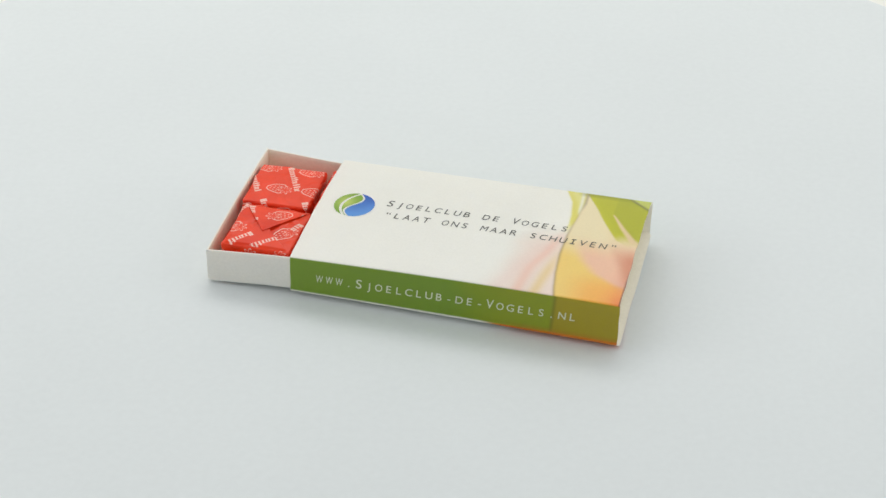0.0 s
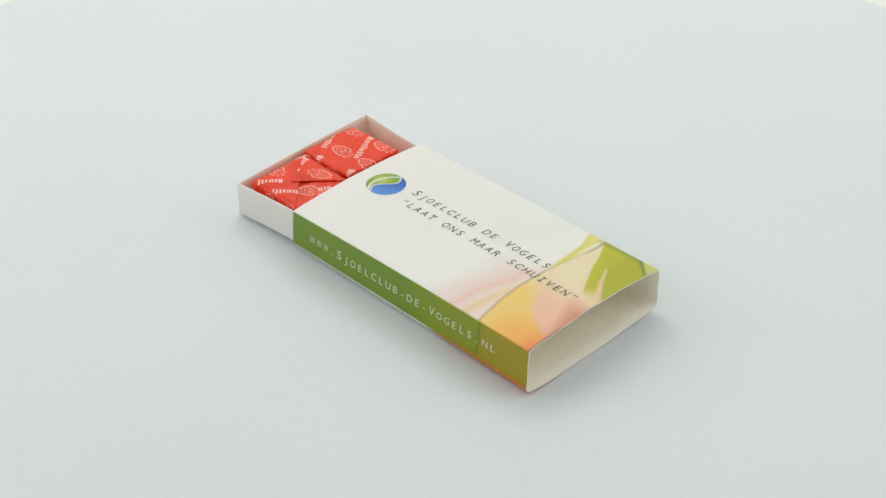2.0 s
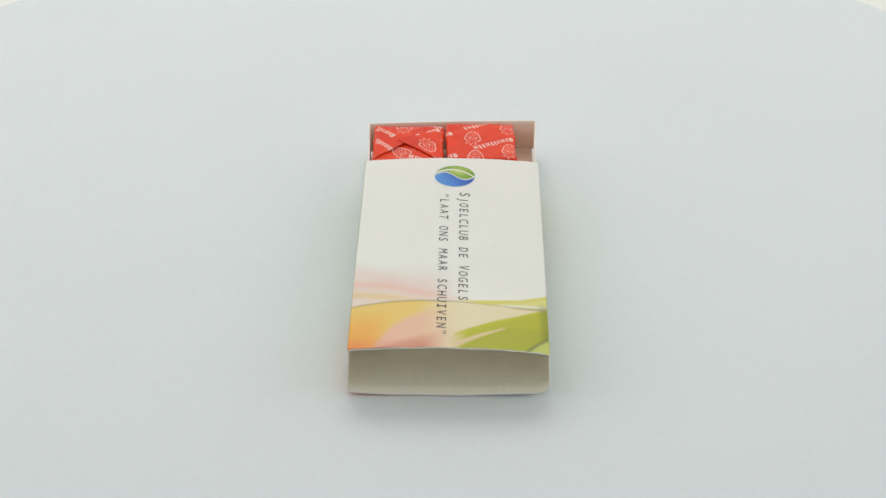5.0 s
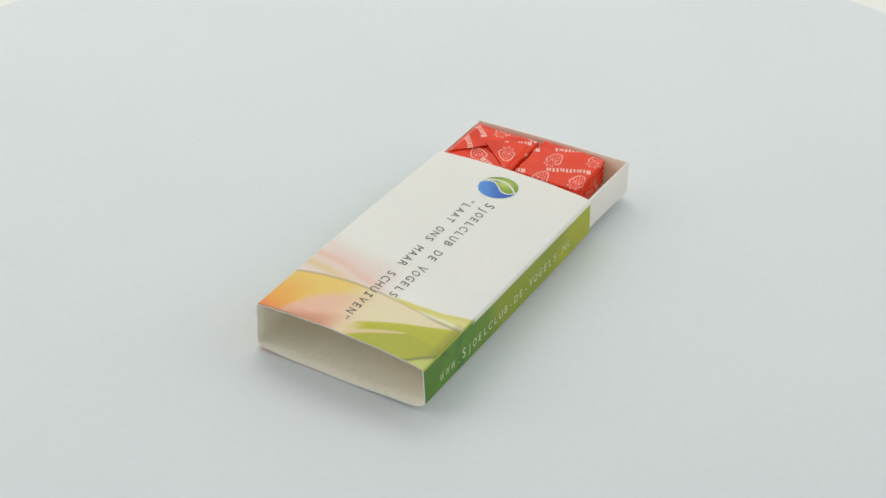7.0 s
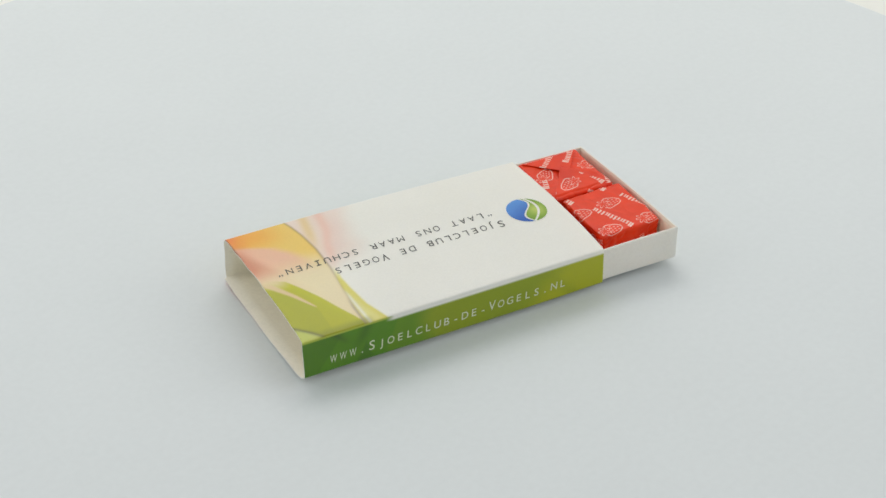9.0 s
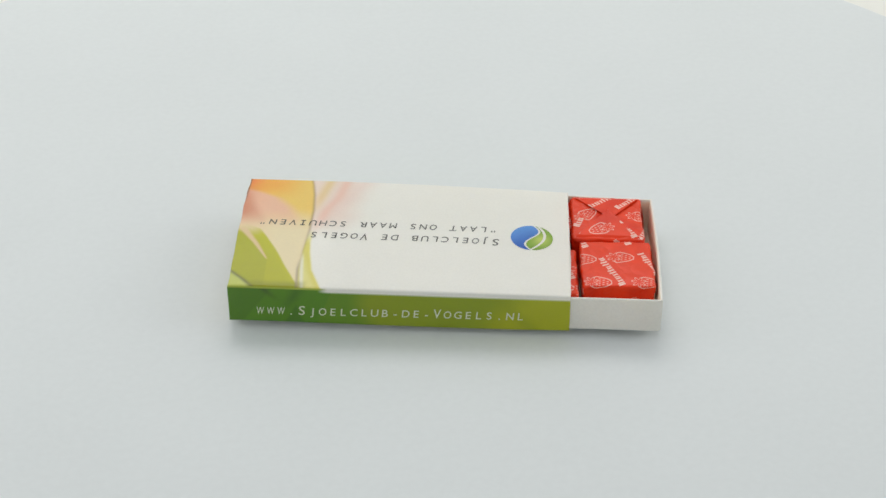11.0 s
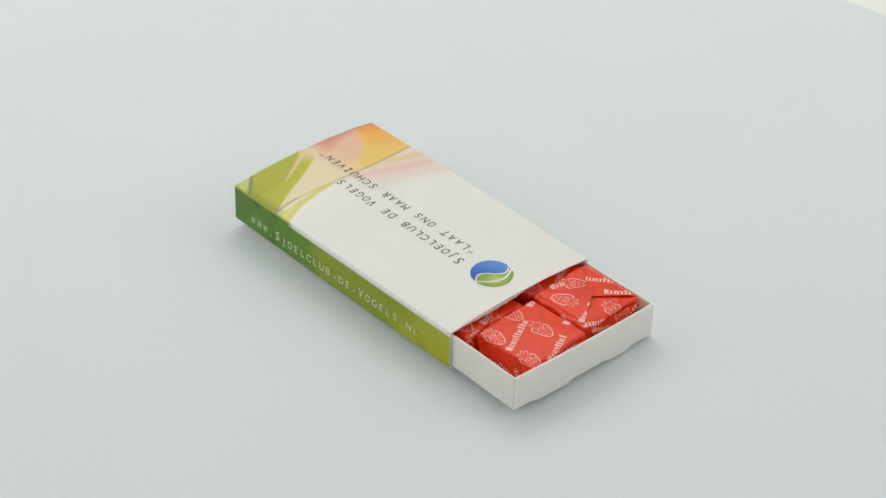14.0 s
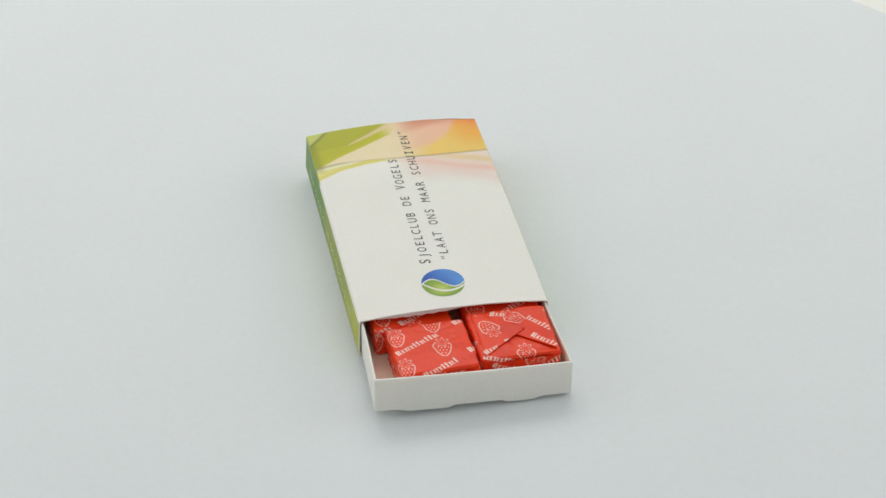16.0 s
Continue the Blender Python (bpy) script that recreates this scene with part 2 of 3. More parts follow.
def build_sleeve(parent):
    counts = (40, 175, 40, 60)                         # front, top, back, bottom
    xs = np.linspace(0, LONG, 300)
    fw = [(np.arange(n) + 0.5) / n for n in counts]
    side = np.repeat(np.arange(4), counts)
    w = np.concatenate(fw)

    def shell(xs, inset):
        rows = []
        for x in xs:
            cs = corner_line(np.array(x))
            a = np.array([cs[k] for k in (0, 1, 2, 3)])[side]
            b = np.array([cs[k] for k in (1, 2, 3, 0)])[side]
            p = a + (b - a) * w[:, None]
            p[:, 1] += np.where(side == 1, bow_top(np.array(x), w), 0)
            far = step(10, 89, np.array(x))
            p[:, 1] -= np.where(side == 3, (0.05 + 1.1 * far) * np.sin(math.pi * w ** 1.35) ** 0.8, 0)
            # the back bottom crease is blunt towards the end
            p[:, 1] += np.where(side == 3, 1.1 * far * np.clip(1 - w / 0.055, 0, 1), 0) + np.where(side == 2, 1.1 * far * w, 0)
            for _ in range(3):
                p = (np.roll(p, 1, 0) + 2 * p + np.roll(p, -1, 0)) / 4
            if inset:
                t = np.roll(p, -1, 0) - np.roll(p, 1, 0)
                t /= np.linalg.norm(t, axis=1)[:, None]
                p = p + inset * np.stack([t[:, 1], -t[:, 0]], -1)
            rows.append(np.column_stack([np.full(len(p), x), p]))
        return np.concatenate(rows)

    outer = shell(xs, 0)
    few = np.linspace(0, LONG, 28)
    inner = shell(few, 0.32)
    m = len(side)
    # slightly uneven cut ends
    jag = 0.12 * np.array([noise.noise(Vector((i * 0.06, 4.4, 0))) for i in range(m)])
    for block, n in ((outer, len(xs)), (inner, len(few))):
        block[:m, 0] += jag
        block[(n - 1) * m:, 0] += 2 * jag + np.where(side == 3, 0.35, 0) + np.where(side == 1, 0.0, 0.1)
    verts = np.vstack([outer, inner]) - ORIGIN
    no, ni = len(outer), len(inner)
    fo, fi = grid_faces(len(xs), m, closed=True), grid_faces(len(few), m, no, flip=True, closed=True)
    j = np.arange(m)
    k = (j + 1) % m
    rim0 = np.stack([j, k, no + k, no + j], -1)
    lo, li = (len(xs) - 1) * m, no + (len(few) - 1) * m
    rim1 = np.stack([lo + k, lo + j, li + j, li + k], -1)
    faces = np.vstack([fo, fi, rim0, rim1])
    slots = np.concatenate([np.zeros(len(fo)), np.ones(len(fi)), np.full(2 * m, 2)])
    me = mesh_of("sleeve", verts, faces, [PRINT, CARD_INSIDE, CARD], slots)
    ink = np.tile(np.array(WHITE), (no + ni, 1))
    s = np.tile(side, len(xs))
    ww = np.tile(w, len(xs))
    xx, yy, zz = outer[:, 0], outer[:, 1], outer[:, 2]
    head = np.zeros(no + ni, bool)
    for k, art in ((0, lambda: front_art(xx[s == 0], ww[s == 0] * 12)), (1, lambda: top_art(xx[s == 1], ww[s == 1] * 50)),
                   (2, lambda: back_art(xx[s == 2], (1 - ww[s == 2]) * 12))):
        head[:] = False
        head[:no] = s == k
        ink[head] = art()
    head[:] = False
    head[:no] = s == 3
    xb = xx[s == 3]
    ink[head] = mix(np.tile(np.array(WHITE), (len(xb), 1)), lin(224, 120, 52), step(54, 66, xb) * (ww[s == 3] > 0.5))
    # inks are printed strong; bare card keeps its colour
    grey = ink @ np.array([0.25, 0.65, 0.10])
    tint = np.clip(np.ptp(ink, axis=1) / 0.35, 0, 1)
    ink = np.clip(grey[:, None] + (ink - grey[:, None]) * (1 + 0.12 * tint)[:, None], 0.004, 0.95)
    ob = part("sleeve", inked(me, ink), parent, "white printed card sleeve with green sides and a flower motif")
    return ob


# ---- lettering ----
GLYPHS = {}


def glyph(ch, bold=0.0):
    """Flat outline of a letter of the built-in font: points and triangles, in units of its capital height."""
    if (ch, bold) not in GLYPHS:
        cu = bpy.data.curves.new("glyph", "FONT")
        cu.body, cu.resolution_u, cu.offset = ch, 4, bold
        ob = new("glyph", cu)
        bpy.context.view_layer.update()
        me = ob.evaluated_get(bpy.context.evaluated_depsgraph_get()).to_mesh()
        v = np.array([tuple(p.co)[:2] for p in me.vertices]).reshape(-1, 2)
        f = [list(p.vertices) for p in me.polygons]
        bpy.data.objects.remove(ob)
        bpy.data.curves.remove(cu)
        GLYPHS[ch, bold] = (v, f)
    return GLYPHS[ch, bold]


def lettering(text, pitch, small, large, width=0.70, slant=0.0, bold=0.0):
    """A line in small capitals on an even pitch; points (along, up) and faces."""
    tall = glyph("H")[0][:, 1].max()
    verts, faces, at = [], [], 0
    for i, ch in enumerate(text):
        if ch == " ":
            continue
        v, f = glyph(ch.upper(), bold)
        size = (large if ch.isupper() or ch in "\u201c\u201d" else small) / tall
        v = v * size
        wide = v[:, 0].max() - v[:, 0].min()
        fit = min(1.0, pitch * width / wide)
        v = np.column_stack([(v[:, 0] - v[:, 0].min() - wide / 2) * fit, v[:, 1]])
        if ch in "iI":
            bar = small * 0.085
            for z0 in (0, v[:, 1].max() - 2 * bar):
                box = np.array([(-small * 0.26, z0), (small * 0.26, z0), (small * 0.26, z0 + 2 * bar), (-small * 0.26, z0 + 2 * bar)])
                box[:, 0] += slant * box[:, 1] + (i + 0.4) * pitch
                verts.append(box)
                faces.append([at, at + 1, at + 2, at + 3])
                at += 4
        v[:, 0] += slant * v[:, 1] + (i + 0.4) * pitch
        verts.append(v)
        faces += [[at + k for k in q] for q in f]
        at += len(v)
    return np.concatenate(verts), faces


def build_lettering(sleeve):
    for text, x0, base, small, large in (("Sjoelclub de Vogels", 18.6, 27.4, 2.4, 2.85), ("\u201claat ons maar schuiven\u201d", 19.3, 22.0, 2.4, 2.4)):
        v, f = lettering(text, 2.71, small, large, slant=0.12)
        x, y = x0 + v[:, 0], base + v[:, 1]
        part("lettering", mesh_of("lettering", np.column_stack([x, y, top_height(x, y) + 0.05]) - ORIGIN, f, [INK_GREY], smooth=False),
             sleeve, "grey slanted small capitals printed on white card")
    v, f = lettering("www.Sjoelclub-de-Vogels.nl", 2.75, 2.2, 2.75, width=0.72, bold=0.004, slant=0.08)
    x = 7.0 + v[:, 0]
    fb, ft, bt, bb = corner_line(x)
    z = 4.45 + 0.0165 * (x - 7.0) + v[:, 1]
    y = fb[:, 0] + (ft[:, 0] - fb[:, 0]) * z / ft[:, 1] - 0.06
    part("lettering", mesh_of("lettering", np.column_stack([x, y, z]) - ORIGIN, f, [INK_WHITE], smooth=False),
         sleeve, "white small capitals on the green side")
    v, f = lettering("www.Sjoelclub-de-Vogels.nl", 2.72, 2.2, 2.75, width=0.72, bold=0.004, slant=0.08)
    x = 82.0 - v[:, 0]
    fb, ft, bt, bb = corner_line(x)
    z = 3.5 + v[:, 1]
    y = bb[:, 0] + (bt[:, 0] - bb[:, 0]) * z / bt[:, 1] + 0.06
    part("lettering", mesh_of("lettering", np.column_stack([x, y, z]) - ORIGIN, f, [INK_WHITE], smooth=False),
         sleeve, "white small capitals on the green side")


def build_emblem(sleeve):
    """Round emblem: a blue and a green half parted by a white wave, with a white arc in the green."""
    cx, cy, r = 10.15, 25.95, 5.65
    ys = np.linspace(-0.999, 0.999, 90)
    rim = np.sqrt(1 - ys ** 2)
    wave = np.clip(0.34 * np.sin(ys * math.pi * 0.95) - 0.02, -rim, rim)
    arc = np.clip(-0.60 + 0.52 * np.abs(ys + 0.08) ** 2.0 + 0.10 * ys, -rim, rim)
    bands = [(np.minimum(wave + 0.05, rim), rim, 0), (np.minimum(arc + 0.07, wave - 0.05), np.maximum(wave - 0.05, -rim), 1),
             (-rim, np.maximum(arc - 0.07, -rim), 1)]
    verts, faces, ink = [], [], []
    for lo, hi, slot in bands:
        hi = np.maximum(hi, lo)
        s = len(verts)
        for k in range(9):
            u = k / 8
            for yv, xv in zip(ys, lo + (hi - lo) * u):
                x, y = cx + r * xv, cy + r * yv
                verts.append((x, y, float(top_height(np.array(x), np.array(y))) + 0.05))
                # each half runs from a deep to a light tone
                if slot == 0:
                    tone = float(step(-0.9, 0.8, yv * 0.9 + 0.35 * (0.6 - xv)))
                    ink.append(np.array(lin(92, 152, 222)) * (1 - tone) + np.array(lin(44, 96, 184)) * tone)
                else:
                    tone = float(np.exp(-((yv - 0.15) / 0.45) ** 2 - ((xv + 0.45) / 0.4) ** 2))
                    ink.append(np.array(lin(126, 164, 52)) * (1 - tone) + np.array(lin(192, 208, 104)) * tone)
        faces.append(grid_faces(9, len(ys), s))
    part("emblem", inked(mesh_of("emblem", np.array(verts) - ORIGIN, np.vstack(faces), [INK_EMBLEM]), np.array(ink)), sleeve,
         "round blue and green emblem with white waves")


def build_slivers(sleeve):
    """Frayed card at the two cut ends of the sleeve: a drooping point at one, a curled strip at the other."""
    def sheet(label, xs, ys, drop, thick):
        n = len(ys)
        z = top_height(np.clip(xs, 0, LONG), ys) - 0.36
        rows = [np.column_stack([xs + dx, ys, z - drop * f]) for dx, f in ((0, 0), (thick, 0), (thick, 1), (0, 1))]
        v = np.stack(rows, 1).reshape(-1, 3)
        part("frayed_edge", mesh_of("frayed_edge", v - ORIGIN, grid_faces(n, 4, closed=True), [CARD], smooth=False), sleeve, label)

    y = np.linspace(26.6, 32.8, 18)
    sheet("small drooping point of torn card", np.full(18, LONG - 1.3), y, 0.05 + 1.15 * np.where(y < 31.2, (y - 26.6) / 4.6, (32.8 - y) / 1.6), 0.22)
    y = np.linspace(23.5, 45.0, 40)
    sheet("curled white strip of torn card", np.full(40, 0.0) - 0.25 * np.sin((y - 23.5) / 21.5 * math.pi), y,
          0.1 + 0.75 * np.sin((y - 23.5) / 21.5 * math.pi) ** 0.7 * (0.8 + 0.2 * np.sin(y * 1.9)), 0.2)


# ---- tray ----
def tray_lift(x, y):
    """The drawn-out end of the tray is slightly twisted."""
    k = np.clip(-x / 23.4, 0, 1)
    at0, end = 0.42 + 0.10 * (y / 50), -0.8 + 1.95 * (y / 50)
    return at0 + (end - at0) * k


def card_sheet(name, line, up, thick, parent, label="", raw=1):
    """A standing card wall: line gives points in plan, up the lower and upper edge by point; raw says which side is uncoated."""
    line = np.array(line, float)
    t = np.gradient(line, axis=0)
    t /= np.linalg.norm(t, axis=1)[:, None]
    nrm = np.stack([-t[:, 1], t[:, 0]], -1)
    verts, m = [], len(line)
    ring = [(0, 0), (1, 0), (1, 0.07), (1, 0.93), (0.75, 1), (0.25, 1), (0, 0.93), (0, 0.07)]
    for i in range(m):
        lo, hi = up(line[i])
        for s, h in ring:
            p = line[i] + nrm[i] * thick * (s - 0.5)
            verts.append((p[0], p[1], lo + (hi - lo) * h))
    q = grid_faces(m, len(ring), closed=True).tolist()
    q += [list(range(len(ring))), list(range((m - 1) * len(ring), m * len(ring)))[::-1]]
    bare = (1, 2) if raw else (5, 6)
    slots = [int(i % len(ring) in bare) for i in range((m - 1) * len(ring))] + [0, 0]
    return part(name, mesh_of(name, np.array(verts) - ORIGIN, q, [CARD, CARD_INSIDE], slots, smooth=False), parent, label)


def build_tray(parent):
    x0, x1, y0, y1, high = -23.4, 65.6, 1.05, 48.85, 9.85
    xs, ys = np.concatenate([np.linspace(x0, 0, 14), np.linspace(4, x1, 12)]), np.linspace(y0, y1, 20)
    verts = []
    for lift in (0.0, 0.4):
        for x in xs:
            for y in ys:
                verts.append((x, y, float(tray_lift(x, y)) + lift))
    n = len(xs) * len(ys)
    faces = np.vstack([grid_faces(len(xs), len(ys), flip=True), grid_faces(len(xs), len(ys), n)])
    slots = np.repeat([0, 1], len(faces) // 2)
    tray = part("tray", mesh_of("tray", np.array(verts) - ORIGIN, faces, [CARD, CARD_INSIDE], slots, smooth=False), parent, "plain white card tray, partly drawn out")
    spread = lambda x: 0.75 * np.clip(-x / 23.4, 0, 1)
    for side, y in ((-1, y0), (1, y1)):
        line = [(x, y + side * (spread(x) + 0.08 * math.sin(x * 0.21))) for x in xs]
        card_sheet("side_wall", line, lambda p: (float(tray_lift(p[0], p[1])), float(tray_lift(p[0], p[1])) + high), 0.7, tray, raw=int(side < 0))
    line = [(x0 - 0.35 * math.sin((y - y0) / (y1 - y0) * math.pi) - 0.05, y) for y in np.linspace(y0 - 1.05, y1 + 1.05, 60)]

    def end_edges(p):
        tab = 0.75 * (step(30.0, 31.5, p[1]) * (1 - step(41, 45, p[1])) + step(7.5, 10, p[1]) * (1 - step(16.5, 18, p[1])))
        z = float(tray_lift(p[0], p[1]))
        return max(z + 0.25 - tab, -1.58), z + high + 0.1

    card_sheet("end_wall", line, end_edges, 0.8, tray, "white card end wall with two lock tabs below", raw=0)
    line = [(x1 + 0.2, y) for y in np.linspace(y0, y1, 12)]
    card_sheet("end_wall", line, lambda p: (float(tray_lift(p[0], p[1])), float(tray_lift(p[0], p[1])) + high - 0.3), 0.8, tray)
    return tray


# ---- sweets ----
RED, DEEP, PALE = lin(242, 62, 22), lin(216, 38, 16), lin(252, 214, 200)


BERRY_A = np.linspace(0.0, 1.0, 200)
BERRY_W = 2.3 * BERRY_A ** 0.52 * np.sqrt(1 - BERRY_A ** 5) * (1 + 0.05 * np.sin(9 * BERRY_A))
BERRY_SLOPE = np.sqrt(1 + np.minimum(np.abs(np.gradient(BERRY_W, BERRY_A * 4.1)), 6) ** 2)


def berry(c, x, y, at, turn=0.0, size=1.3, strength=1.0):
    """A strawberry in white outline with a spiky leaf crown and seeds, turned from +x."""
    ca, sa = math.cos(radians(turn)), math.sin(radians(turn))
    a, b = ((x - at[0]) * ca + (y - at[1]) * sa) / size, (-(x - at[0]) * sa + (y - at[1]) * ca) / size
    k = (a + 2.45) / 4.1
    wide = np.interp(k, BERRY_A, BERRY_W)
    rim = (np.abs(b - 0.1 * a) - wide) / np.interp(k, BERRY_A, BERRY_SLOPE)
    line = (1 - step(0.07, 0.19, np.abs(rim) * size)) * (k > -0.01) * (k < 0.97)
    inside = (rim < 0) & (k > 0) & (k < 1)
    phi, far = np.arctan2(b, a - 1.7), np.hypot(b, a - 1.7)
    spike = 0.5 + 0.95 * np.abs(np.cos(3.5 * phi + 0.3)) ** 1.2
    c = mix(c, RED, (far < spike) * 0.9 * strength)
    crown = (1 - step(0.07, 0.2, size * np.abs(far - spike))) * (far > 0.3)
    ga, gb = (a + 10) / 0.8, (b + 10) / 0.66
    gb = gb + 0.5 * (np.floor(ga) % 2)
    dot = 1 - step(0.1, 0.24, np.hypot((ga % 1 - 0.5) * 0.6, (gb % 1 - 0.5) * 0.85))
    seeds = dot * inside * (rim < -0.4) * (a < 0.7)
    line *= far > spike
    return mix(c, PALE, np.clip(line + crown + 0.75 * seeds, 0, 1) * strength * 0.9)


# a printed brand word as plain upright bars: (place along, breadth, height), on a pitch of one stroke
STROKES = ((0.0, 1.3, 1.35), (0.9, 0.9, 1.35), (2.0, 1.0, 1.0), (3.3, 1.0, 1.0), (4.3, 0.8, 1.0), (5.5, 1.0, 1.0), (6.8, 1.0, 1.35), (8.1, 1.0, 1.35),
           (9.4, 1.0, 1.0), (10.3, 0.7, 1.0), (11.5, 1.1, 1.4), (12.9, 1.1, 1.4), (14.2, 1.0, 1.0), (15.1, 0.9, 1.0))


def word_bar(c, x, y, start, end, high=1.5, strength=1.0):
    """A printed word as a row of plain upright bars from start to end."""
    d = np.array(end) - np.array(start)
    length = np.linalg.norm(d)
    d = d / length
    a, b = (x - start[0]) * d[0] + (y - start[1]) * d[1], -(x - start[0]) * d[1] + (y - start[1]) * d[0]
    b = abs(high) / 2 - b * math.copysign(1, high)
    pitch, body, low = 0.8, np.zeros(len(x)), abs(high) * 0.9
    for at, broad, tall in STROKES:
        lo, hi, top = at * pitch, (at + broad * 0.52) * pitch, low * tall
        if lo < length:
            bar = step(lo - 0.09, lo + 0.05, a) * (1 - step(hi - 0.05, hi + 0.09, a)) * step(-0.08, 0.06, b) * (1 - step(top - 0.08, top + 0.08, b))
            body = np.maximum(body, bar)
    # thin feet and heads tie the bars together
    for z0, z1, phase in ((0.0, 0.22, 0.0), (low - 0.22, low, 1.4)):
        body = np.maximum(body, 0.6 * step(z0 - 0.06, z0 + 0.06, b) * (1 - step(z1 - 0.06, z1 + 0.06, b)) * (np.sin(a * 2 * math.pi / (pitch * 1.3) + phase) > -0.2))
    return mix(c, PALE, body * (a > 0) * (a < min(length, 16.0 * pitch)) * strength)


def candy_art(x, y, prints):
    c = np.tile(np.array(RED), (len(x), 1))
    shade = np.array([noise.noise(Vector((a / 6, b / 6, 1.3))) for a, b in zip(x, y)])
    c = mix(c, DEEP, step(0.0, 0.6, shade) * 0.5)
    for kind, *rest in prints:
        c = berry(c, x, y, *rest) if kind == "berry" else word_bar(c, x, y, *rest)
    return c


def build_candy(prints, centre, size, turn, base_z, tilt, step_mm, seed, label, flaps=()):
    """One wrapped sweet; prints and flaps lie in the box's plan."""
    w, d, h = size
    half = np.array([w / 2, d / 2, h / 2])
    r = 0.85
    pts, plan = [], []
    faces, at = [], 0
    for axis, sign in ((2, 1), (0, 1), (0, -1), (1, 1), (1, -1), (2, -1)):
        u, v = [(1, 2), (0, 2), (0, 1)][axis]
        coarse = step_mm if (axis, sign) != (2, -1) else 2.0
        nu, nv = int(2 * half[u] / coarse) + 1, int(2 * half[v] / coarse) + 1
        a, b = np.meshgrid(np.linspace(-half[u], half[u], nu), np.linspace(-half[v], half[v], nv), indexing="ij")
        p = np.zeros((nu * nv, 3))
        p[:, axis], p[:, u], p[:, v] = sign * half[axis], a.ravel(), b.ravel()
        uv = p[:, :2].copy()
        if axis != 2:
            uv[:, axis] += sign * (half[2] - p[:, 2])
        pts.append(p)
        plan.append(uv)
        flip = (sign > 0) == (axis == 1)
        faces.append(grid_faces(nu, nv, at, flip=flip))
        at += len(p)
    p, uv = np.concatenate(pts), np.concatenate(plan)
    core = np.clip(p, -half + r, half - r)
    out = p - core
    out /= np.maximum(np.linalg.norm(out, axis=1), 1e-9)[:, None]
    q = core + out * r
    # pillowed, lightly creased paper
    dome = (1 - (p[:, 0] / half[0]) ** 2) * (1 - (p[:, 1] / half[1]) ** 2)
    q[:, 2] += np.where(q[:, 2] > 0, 0.35 * dome, 0)
    # sides draw in towards the bottom
    q[:, :2] *= (1 - 0.05 * (half[2] - q[:, 2])[:, None] / h)
    crisp = np.where(out[:, 2] > 0.9, 0.8 if flaps else 0.35, 1.0)
    crease = 1 - np.minimum(np.abs(ripple(q * np.array([1, 0.7, 1.3]), 4.2, seed + 9)) * 4, 1)
    fold = (ripple(q, 6.0, seed) * 0.45 - crease * 0.22 + np.abs(ripple(q, 2.2, seed + 17)) * 0.22) * crisp
    low = np.where(q[:, 2] < -half[2] + 0.8, 0.0, 1.0)
    q += out * (fold * low)[:, None]
    ca, sa = math.cos(radians(turn)), math.sin(radians(turn))
    px, py = centre[0] + uv[:, 0] * ca - uv[:, 1] * sa, centre[1] + uv[:, 0] * sa + uv[:, 1] * ca
    q[:, 2] += half[2]
    candy = new("wrapped_candy")
    me = inked(mesh_of("wrapper", q, np.vstack(faces), [WRAP]), candy_art(px, py, prints))
    part("wrapper", me, candy)

    def plan_to_local(a):
        a = np.array(a, float) - np.array(centre)
        return np.column_stack([a[:, 0] * ca + a[:, 1] * sa, -a[:, 0] * sa + a[:, 1] * ca])

    for (b0, b1, tip), lift, art in flaps:
        n = 110
        i, j = np.meshgrid(np.linspace(0, 1, n), np.linspace(0, 1, n), indexing="ij")
        i, j = i.ravel(), j.ravel()
        edge = np.array(b0)[None] + (np.array(b1) - np.array(b0))[None] * i[:, None]
        bend = 0.25 * np.sin(j * 9 + i * 4)
        flat = edge * (1 - j[:, None]) + np.array(tip)[None] * j[:, None]
        loc = plan_to_local(flat)
        dm = (1 - np.clip(loc[:, 0] / half[0], -1, 1) ** 2) * (1 - np.clip(loc[:, 1] / half[1], -1, 1) ** 2)
        rise = 0.10 + lift * j ** 2 * (0.6 + 0.4 * np.abs(2 * i - 1)) + 0.08 * bend * j
        z = h + 0.35 * dm + 0.30 + rise - 0.55 * (1 - step(0, 0.12, j))
        top = np.column_stack([loc, z])
        both = np.vstack([top, top - [0, 0, 0.14]])
        ring = np.concatenate([np.arange(n) * n, (n - 1) * n + np.arange(1, n), (np.arange(n - 2, -1, -1)) * n + n - 1, np.arange(n - 2, 0, -1)])
        k = np.roll(ring, -1)
        f = np.vstack([grid_faces(n, n), grid_faces(n, n, n * n, flip=True), np.stack([ring, ring + n * n, k + n * n, k], -1)])
        ink = candy_art(flat[:, 0], flat[:, 1], art)
        part("wrapper_flap", inked(mesh_of("wrapper_flap", both, f, [WRAP]), np.vstack([ink, ink])), candy, "folded triangular paper flap")
    # the folded end of the paper on one side
    lo, hi = 1.2, h - 1.0
    outx = lambda z: -half[0] * (1 - 0.05 * (h - z) / h) - 0.22
    tri = [(outx(hi), -half[1] * 0.86, hi), (outx(hi), half[1] * 0.86, hi), (outx(lo) - 0.15, half[1] * 0.08, lo)]
    n = 40
    i, j = np.meshgrid(np.linspace(0, 1, n), np.linspace(0, 1, n), indexing="ij")
    i, j = i.ravel()[:, None], j.ravel()[:, None]
    face = (np.array(tri[0]) * (1 - i) + np.array(tri[1]) * i) * (1 - j) + np.array(tri[2]) * j
    sheet = np.vstack([face, face + [0.16, 0, 0]])
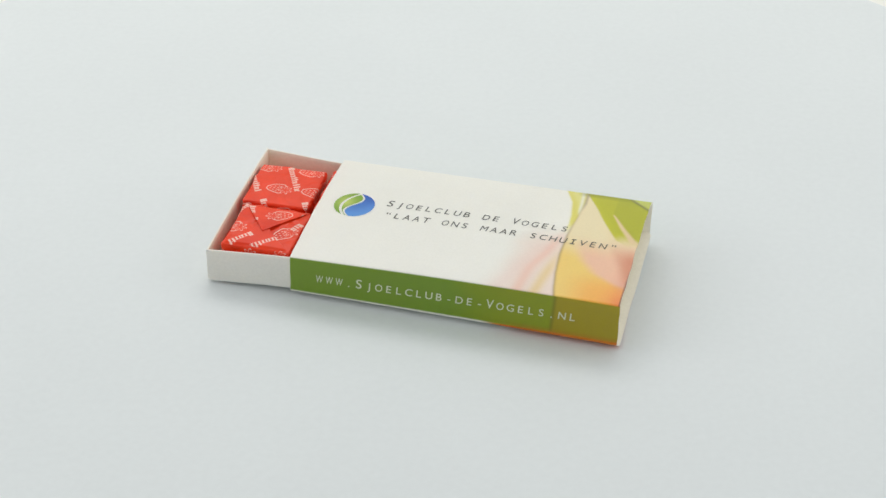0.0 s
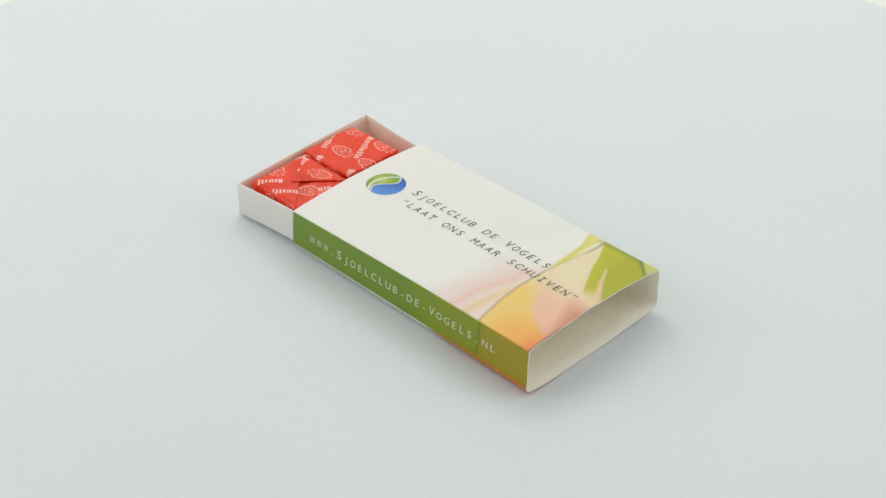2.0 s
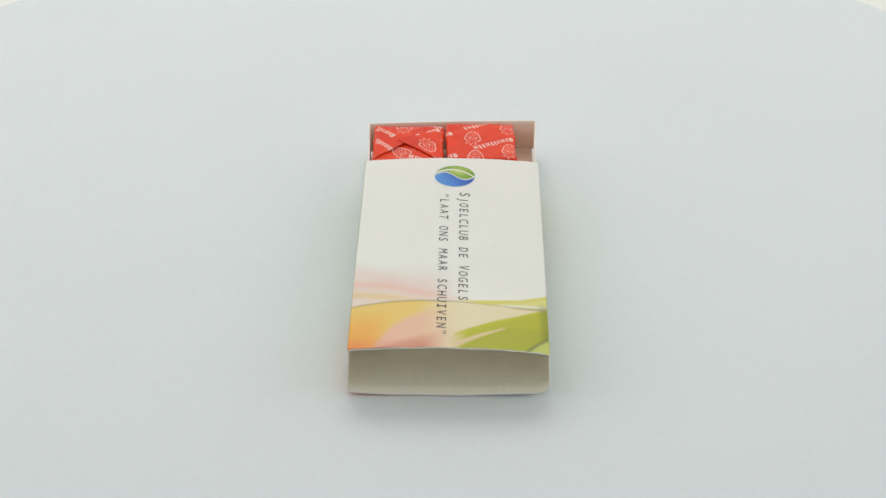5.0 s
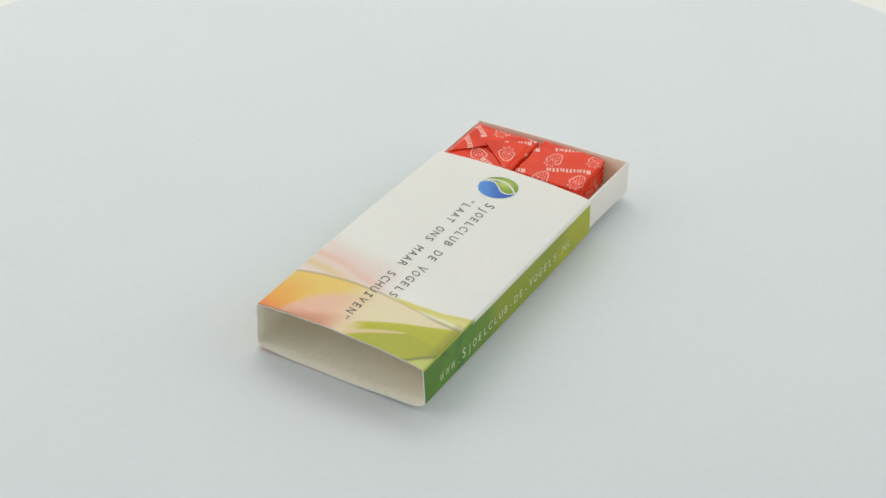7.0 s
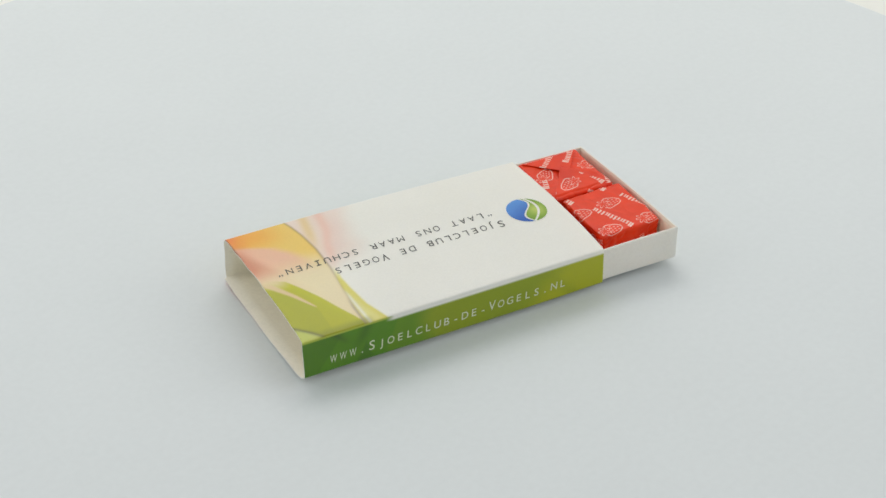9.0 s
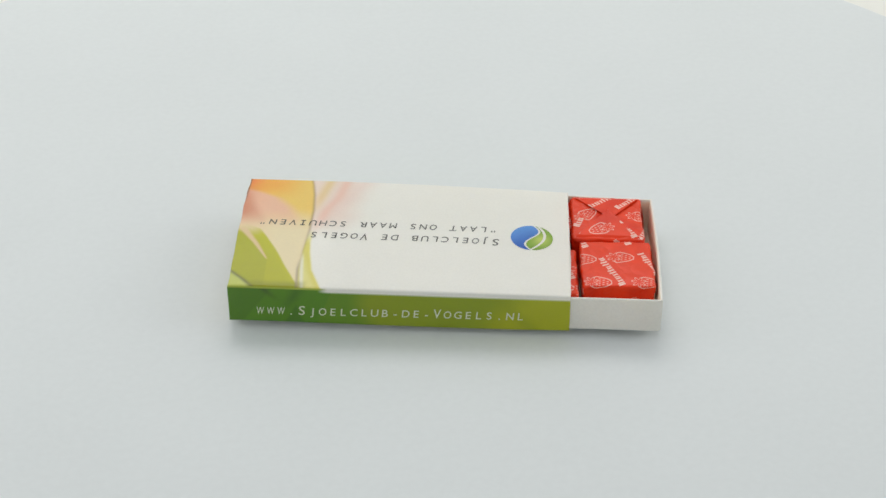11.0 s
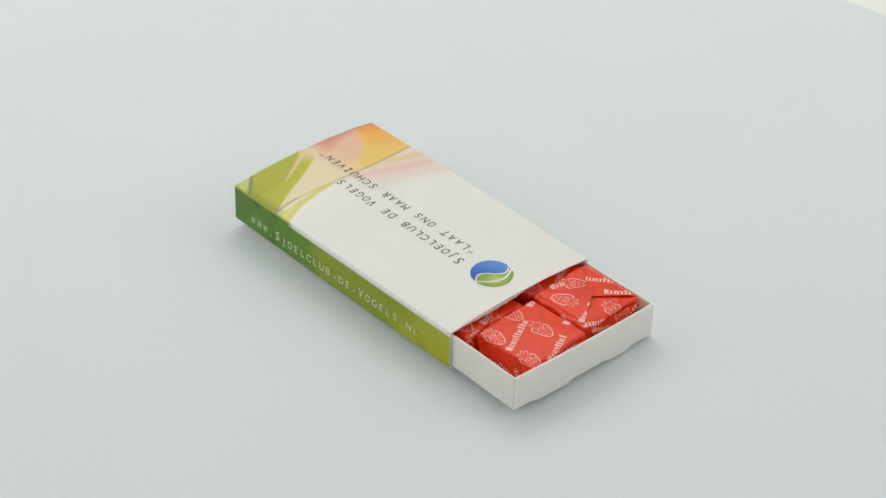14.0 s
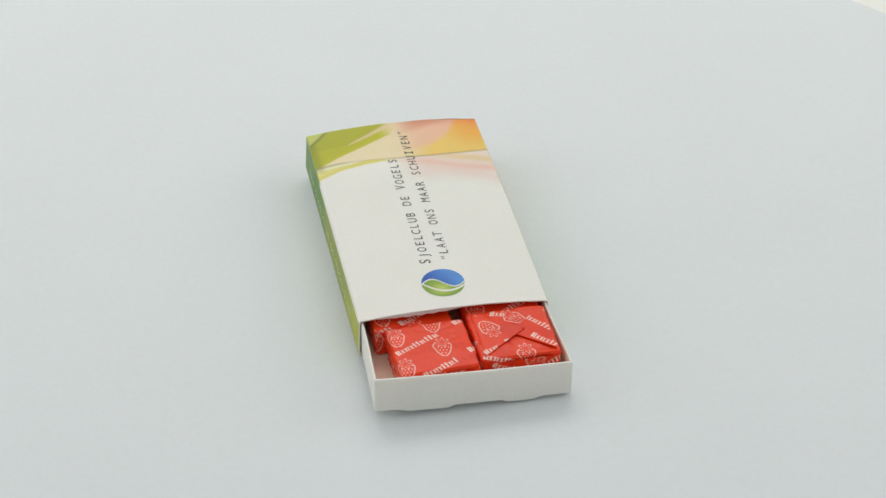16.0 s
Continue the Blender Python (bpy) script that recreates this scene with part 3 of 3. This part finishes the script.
    f = np.vstack([grid_faces(n, n), grid_faces(n, n, n * n, flip=True)])
    ux, uy = -half[0] - (h - face[:, 2]), face[:, 1]
    ink = candy_art(centre[0] + ux * ca - uy * sa + 3.0, centre[1] + ux * sa + uy * ca + 2.0, prints)
    part("end_fold", inked(mesh_of("end_fold", sheet, f, [WRAP]), np.vstack([ink, ink])), candy, "folded paper end on the side")
    tagged(candy, label, "candy", "sweets in the tray")
    place = pose((centre[0] - 35.3) / 1000, (centre[1] - 21.9) / 1000, (base_z + 1.6) / 1000, tilt[0], tilt[1], turn)
    return candy, place


PLAIN_SIDE = [("berry", (-13.9, 30.8), -6), ("berry", (-7.7, 41.6), -4), ("berry", (-20.2, 41.2), -4), ("berry", (-3.9, 31.7), -6),
              ("berry", (-26.6, 33.0), 5), ("berry", (-12.8, 51.0), 0), ("berry", (-1.2, 50.0), 10), ("berry", (-9.6, 20.2), -8),
              ("berry", (-20.6, 19.6), 0), ("berry", (1.6, 40.0), 0), ("berry", (-28.5, 44.0), 0),
              ("word", (-13.9, 42.4), (-7.3, 29.2), -1.5), ("word", (-23.4, 37.0), (-19.0, 28.2), -1.5),
              ("word", (-16.2, 24.6), (-10.0, 12.5), -1.5), ("word", (-4.6, 26.2), (1.6, 14.0), -1.5),
              ("word", (-20.0, 54.0), (-17.0, 47.0), -1.5), ("word", (-3.0, 46.5), (2.6, 35.0), -1.5), ("word", (-30.0, 50.0), (-24.6, 39.5), -1.5)]
FOLD_SIDE = [("berry", (-20.0, 10.6), 0), ("berry", (-5.2, 10.4), 40), 
             ("berry", (-25.0, 16.0), 0), ("berry", (-12.0, -2.5), 90), ("berry", (-3.5, -1.5), 90), ("berry", (-18.0, 26.0), 10),
             ("berry", (-6.0, 26.5), 180), ("word", (-19.2, 21.6), (-23.0, 12.0), -1.4), ("word", (-26, 9), (-22.5, 2.0), -1.4),
             ("word", (-2.2, 16.2), (-3.6, 12.2), -1.6), ("word", (-20.5, -1.0), (-14.0, -6.0), -1.5), ("word", (-9, -3), (-3, -6), 1.4),
             ("word", (-13.5, 22.5), (-8.0, 27.5), 1.5)]
FLAP_NEAR = [("berry", (-8.5, 17.9), 200), ("word", (-15.2, 15.0), (-14.0, 11.6), -1.4), ("word", (-18.0, 21.0), (-16.2, 17.0), -1.4),
             ("word", (-2.2, 20.0), (-4.0, 15.5), -1.5)]
FLAP_FAR = [("word", (-5.6, 7.8), (-11.9, 2.4), -1.5), ("word", (-13.4, 7.9), (-18.2, 2.7), -1.5)]


def shifted(prints, dx, dy):
    move = lambda q: (q[0] + dx, q[1] + dy)
    return [(k, move(r[0]), move(r[1]), *r[2:]) if k == "word" else (k, move(r[0]), *r[1:]) for k, *r in prints]


# ---- build ----
build_sweep()
turntable = build_turntable()
candy_box = new("candy_box")
tagged(candy_box, "half-open white card candy box with green sides, standing on a turntable", "box")
sleeve = build_sleeve(candy_box)
build_lettering(sleeve)
build_emblem(sleeve)
build_slivers(sleeve)
build_tray(candy_box)

MOVING = [(turntable, Matrix(), 0.0), (candy_box, pose(-0.0025, 0.0031, 0), START)]
for made in (
        build_candy(FOLD_SIDE, (-10.6, 12.1), (19.8, 20.6, 9.5), 0.0, 0.95, (-0.6, 0), 0.11, 3,
                    "red waxed-paper wrapped sweet, its folded flaps upwards",
                    flaps=[(((-1.3, 2.1), (-19.9, 2.1), (-11.6, 13.0)), 0.10, FLAP_FAR), (((-19.8, 22.0), (-1.3, 22.0), (-10.9, 9.2)), 0.35, FLAP_NEAR)]),
        build_candy(PLAIN_SIDE, (-12.6, 33.2), (19.4, 20.4, 9.2), 2.0, 1.25, (-1.2, 0), 0.11, 21,
                    "red waxed-paper wrapped sweet with white strawberry print"),
        build_candy(shifted(PLAIN_SIDE, 21.5, -22), (9.0, 12.4), (19.4, 19.8, 8.5), -1.0, 0.9, (0, 0), 0.25, 33,
                    "red wrapped sweet half hidden under the sleeve"),
        build_candy(shifted(PLAIN_SIDE, 22.5, 2.4), (7.5, 36.3), (19.2, 20.6, 8.6), 1.0, 0.9, (0, 0), 0.25, 47,
                    "red wrapped sweet half hidden under the sleeve")):
    MOVING.append((*made, START))


def motions():
    """Everything on the turntable turns clockwise at one even speed."""
    for thing, place, angle in MOVING:
        walk(thing, [(t / 4, pose(0, 0, 0, 0, 0, angle + TURN * t / 4) @ place) for t in range(65)])


motions()
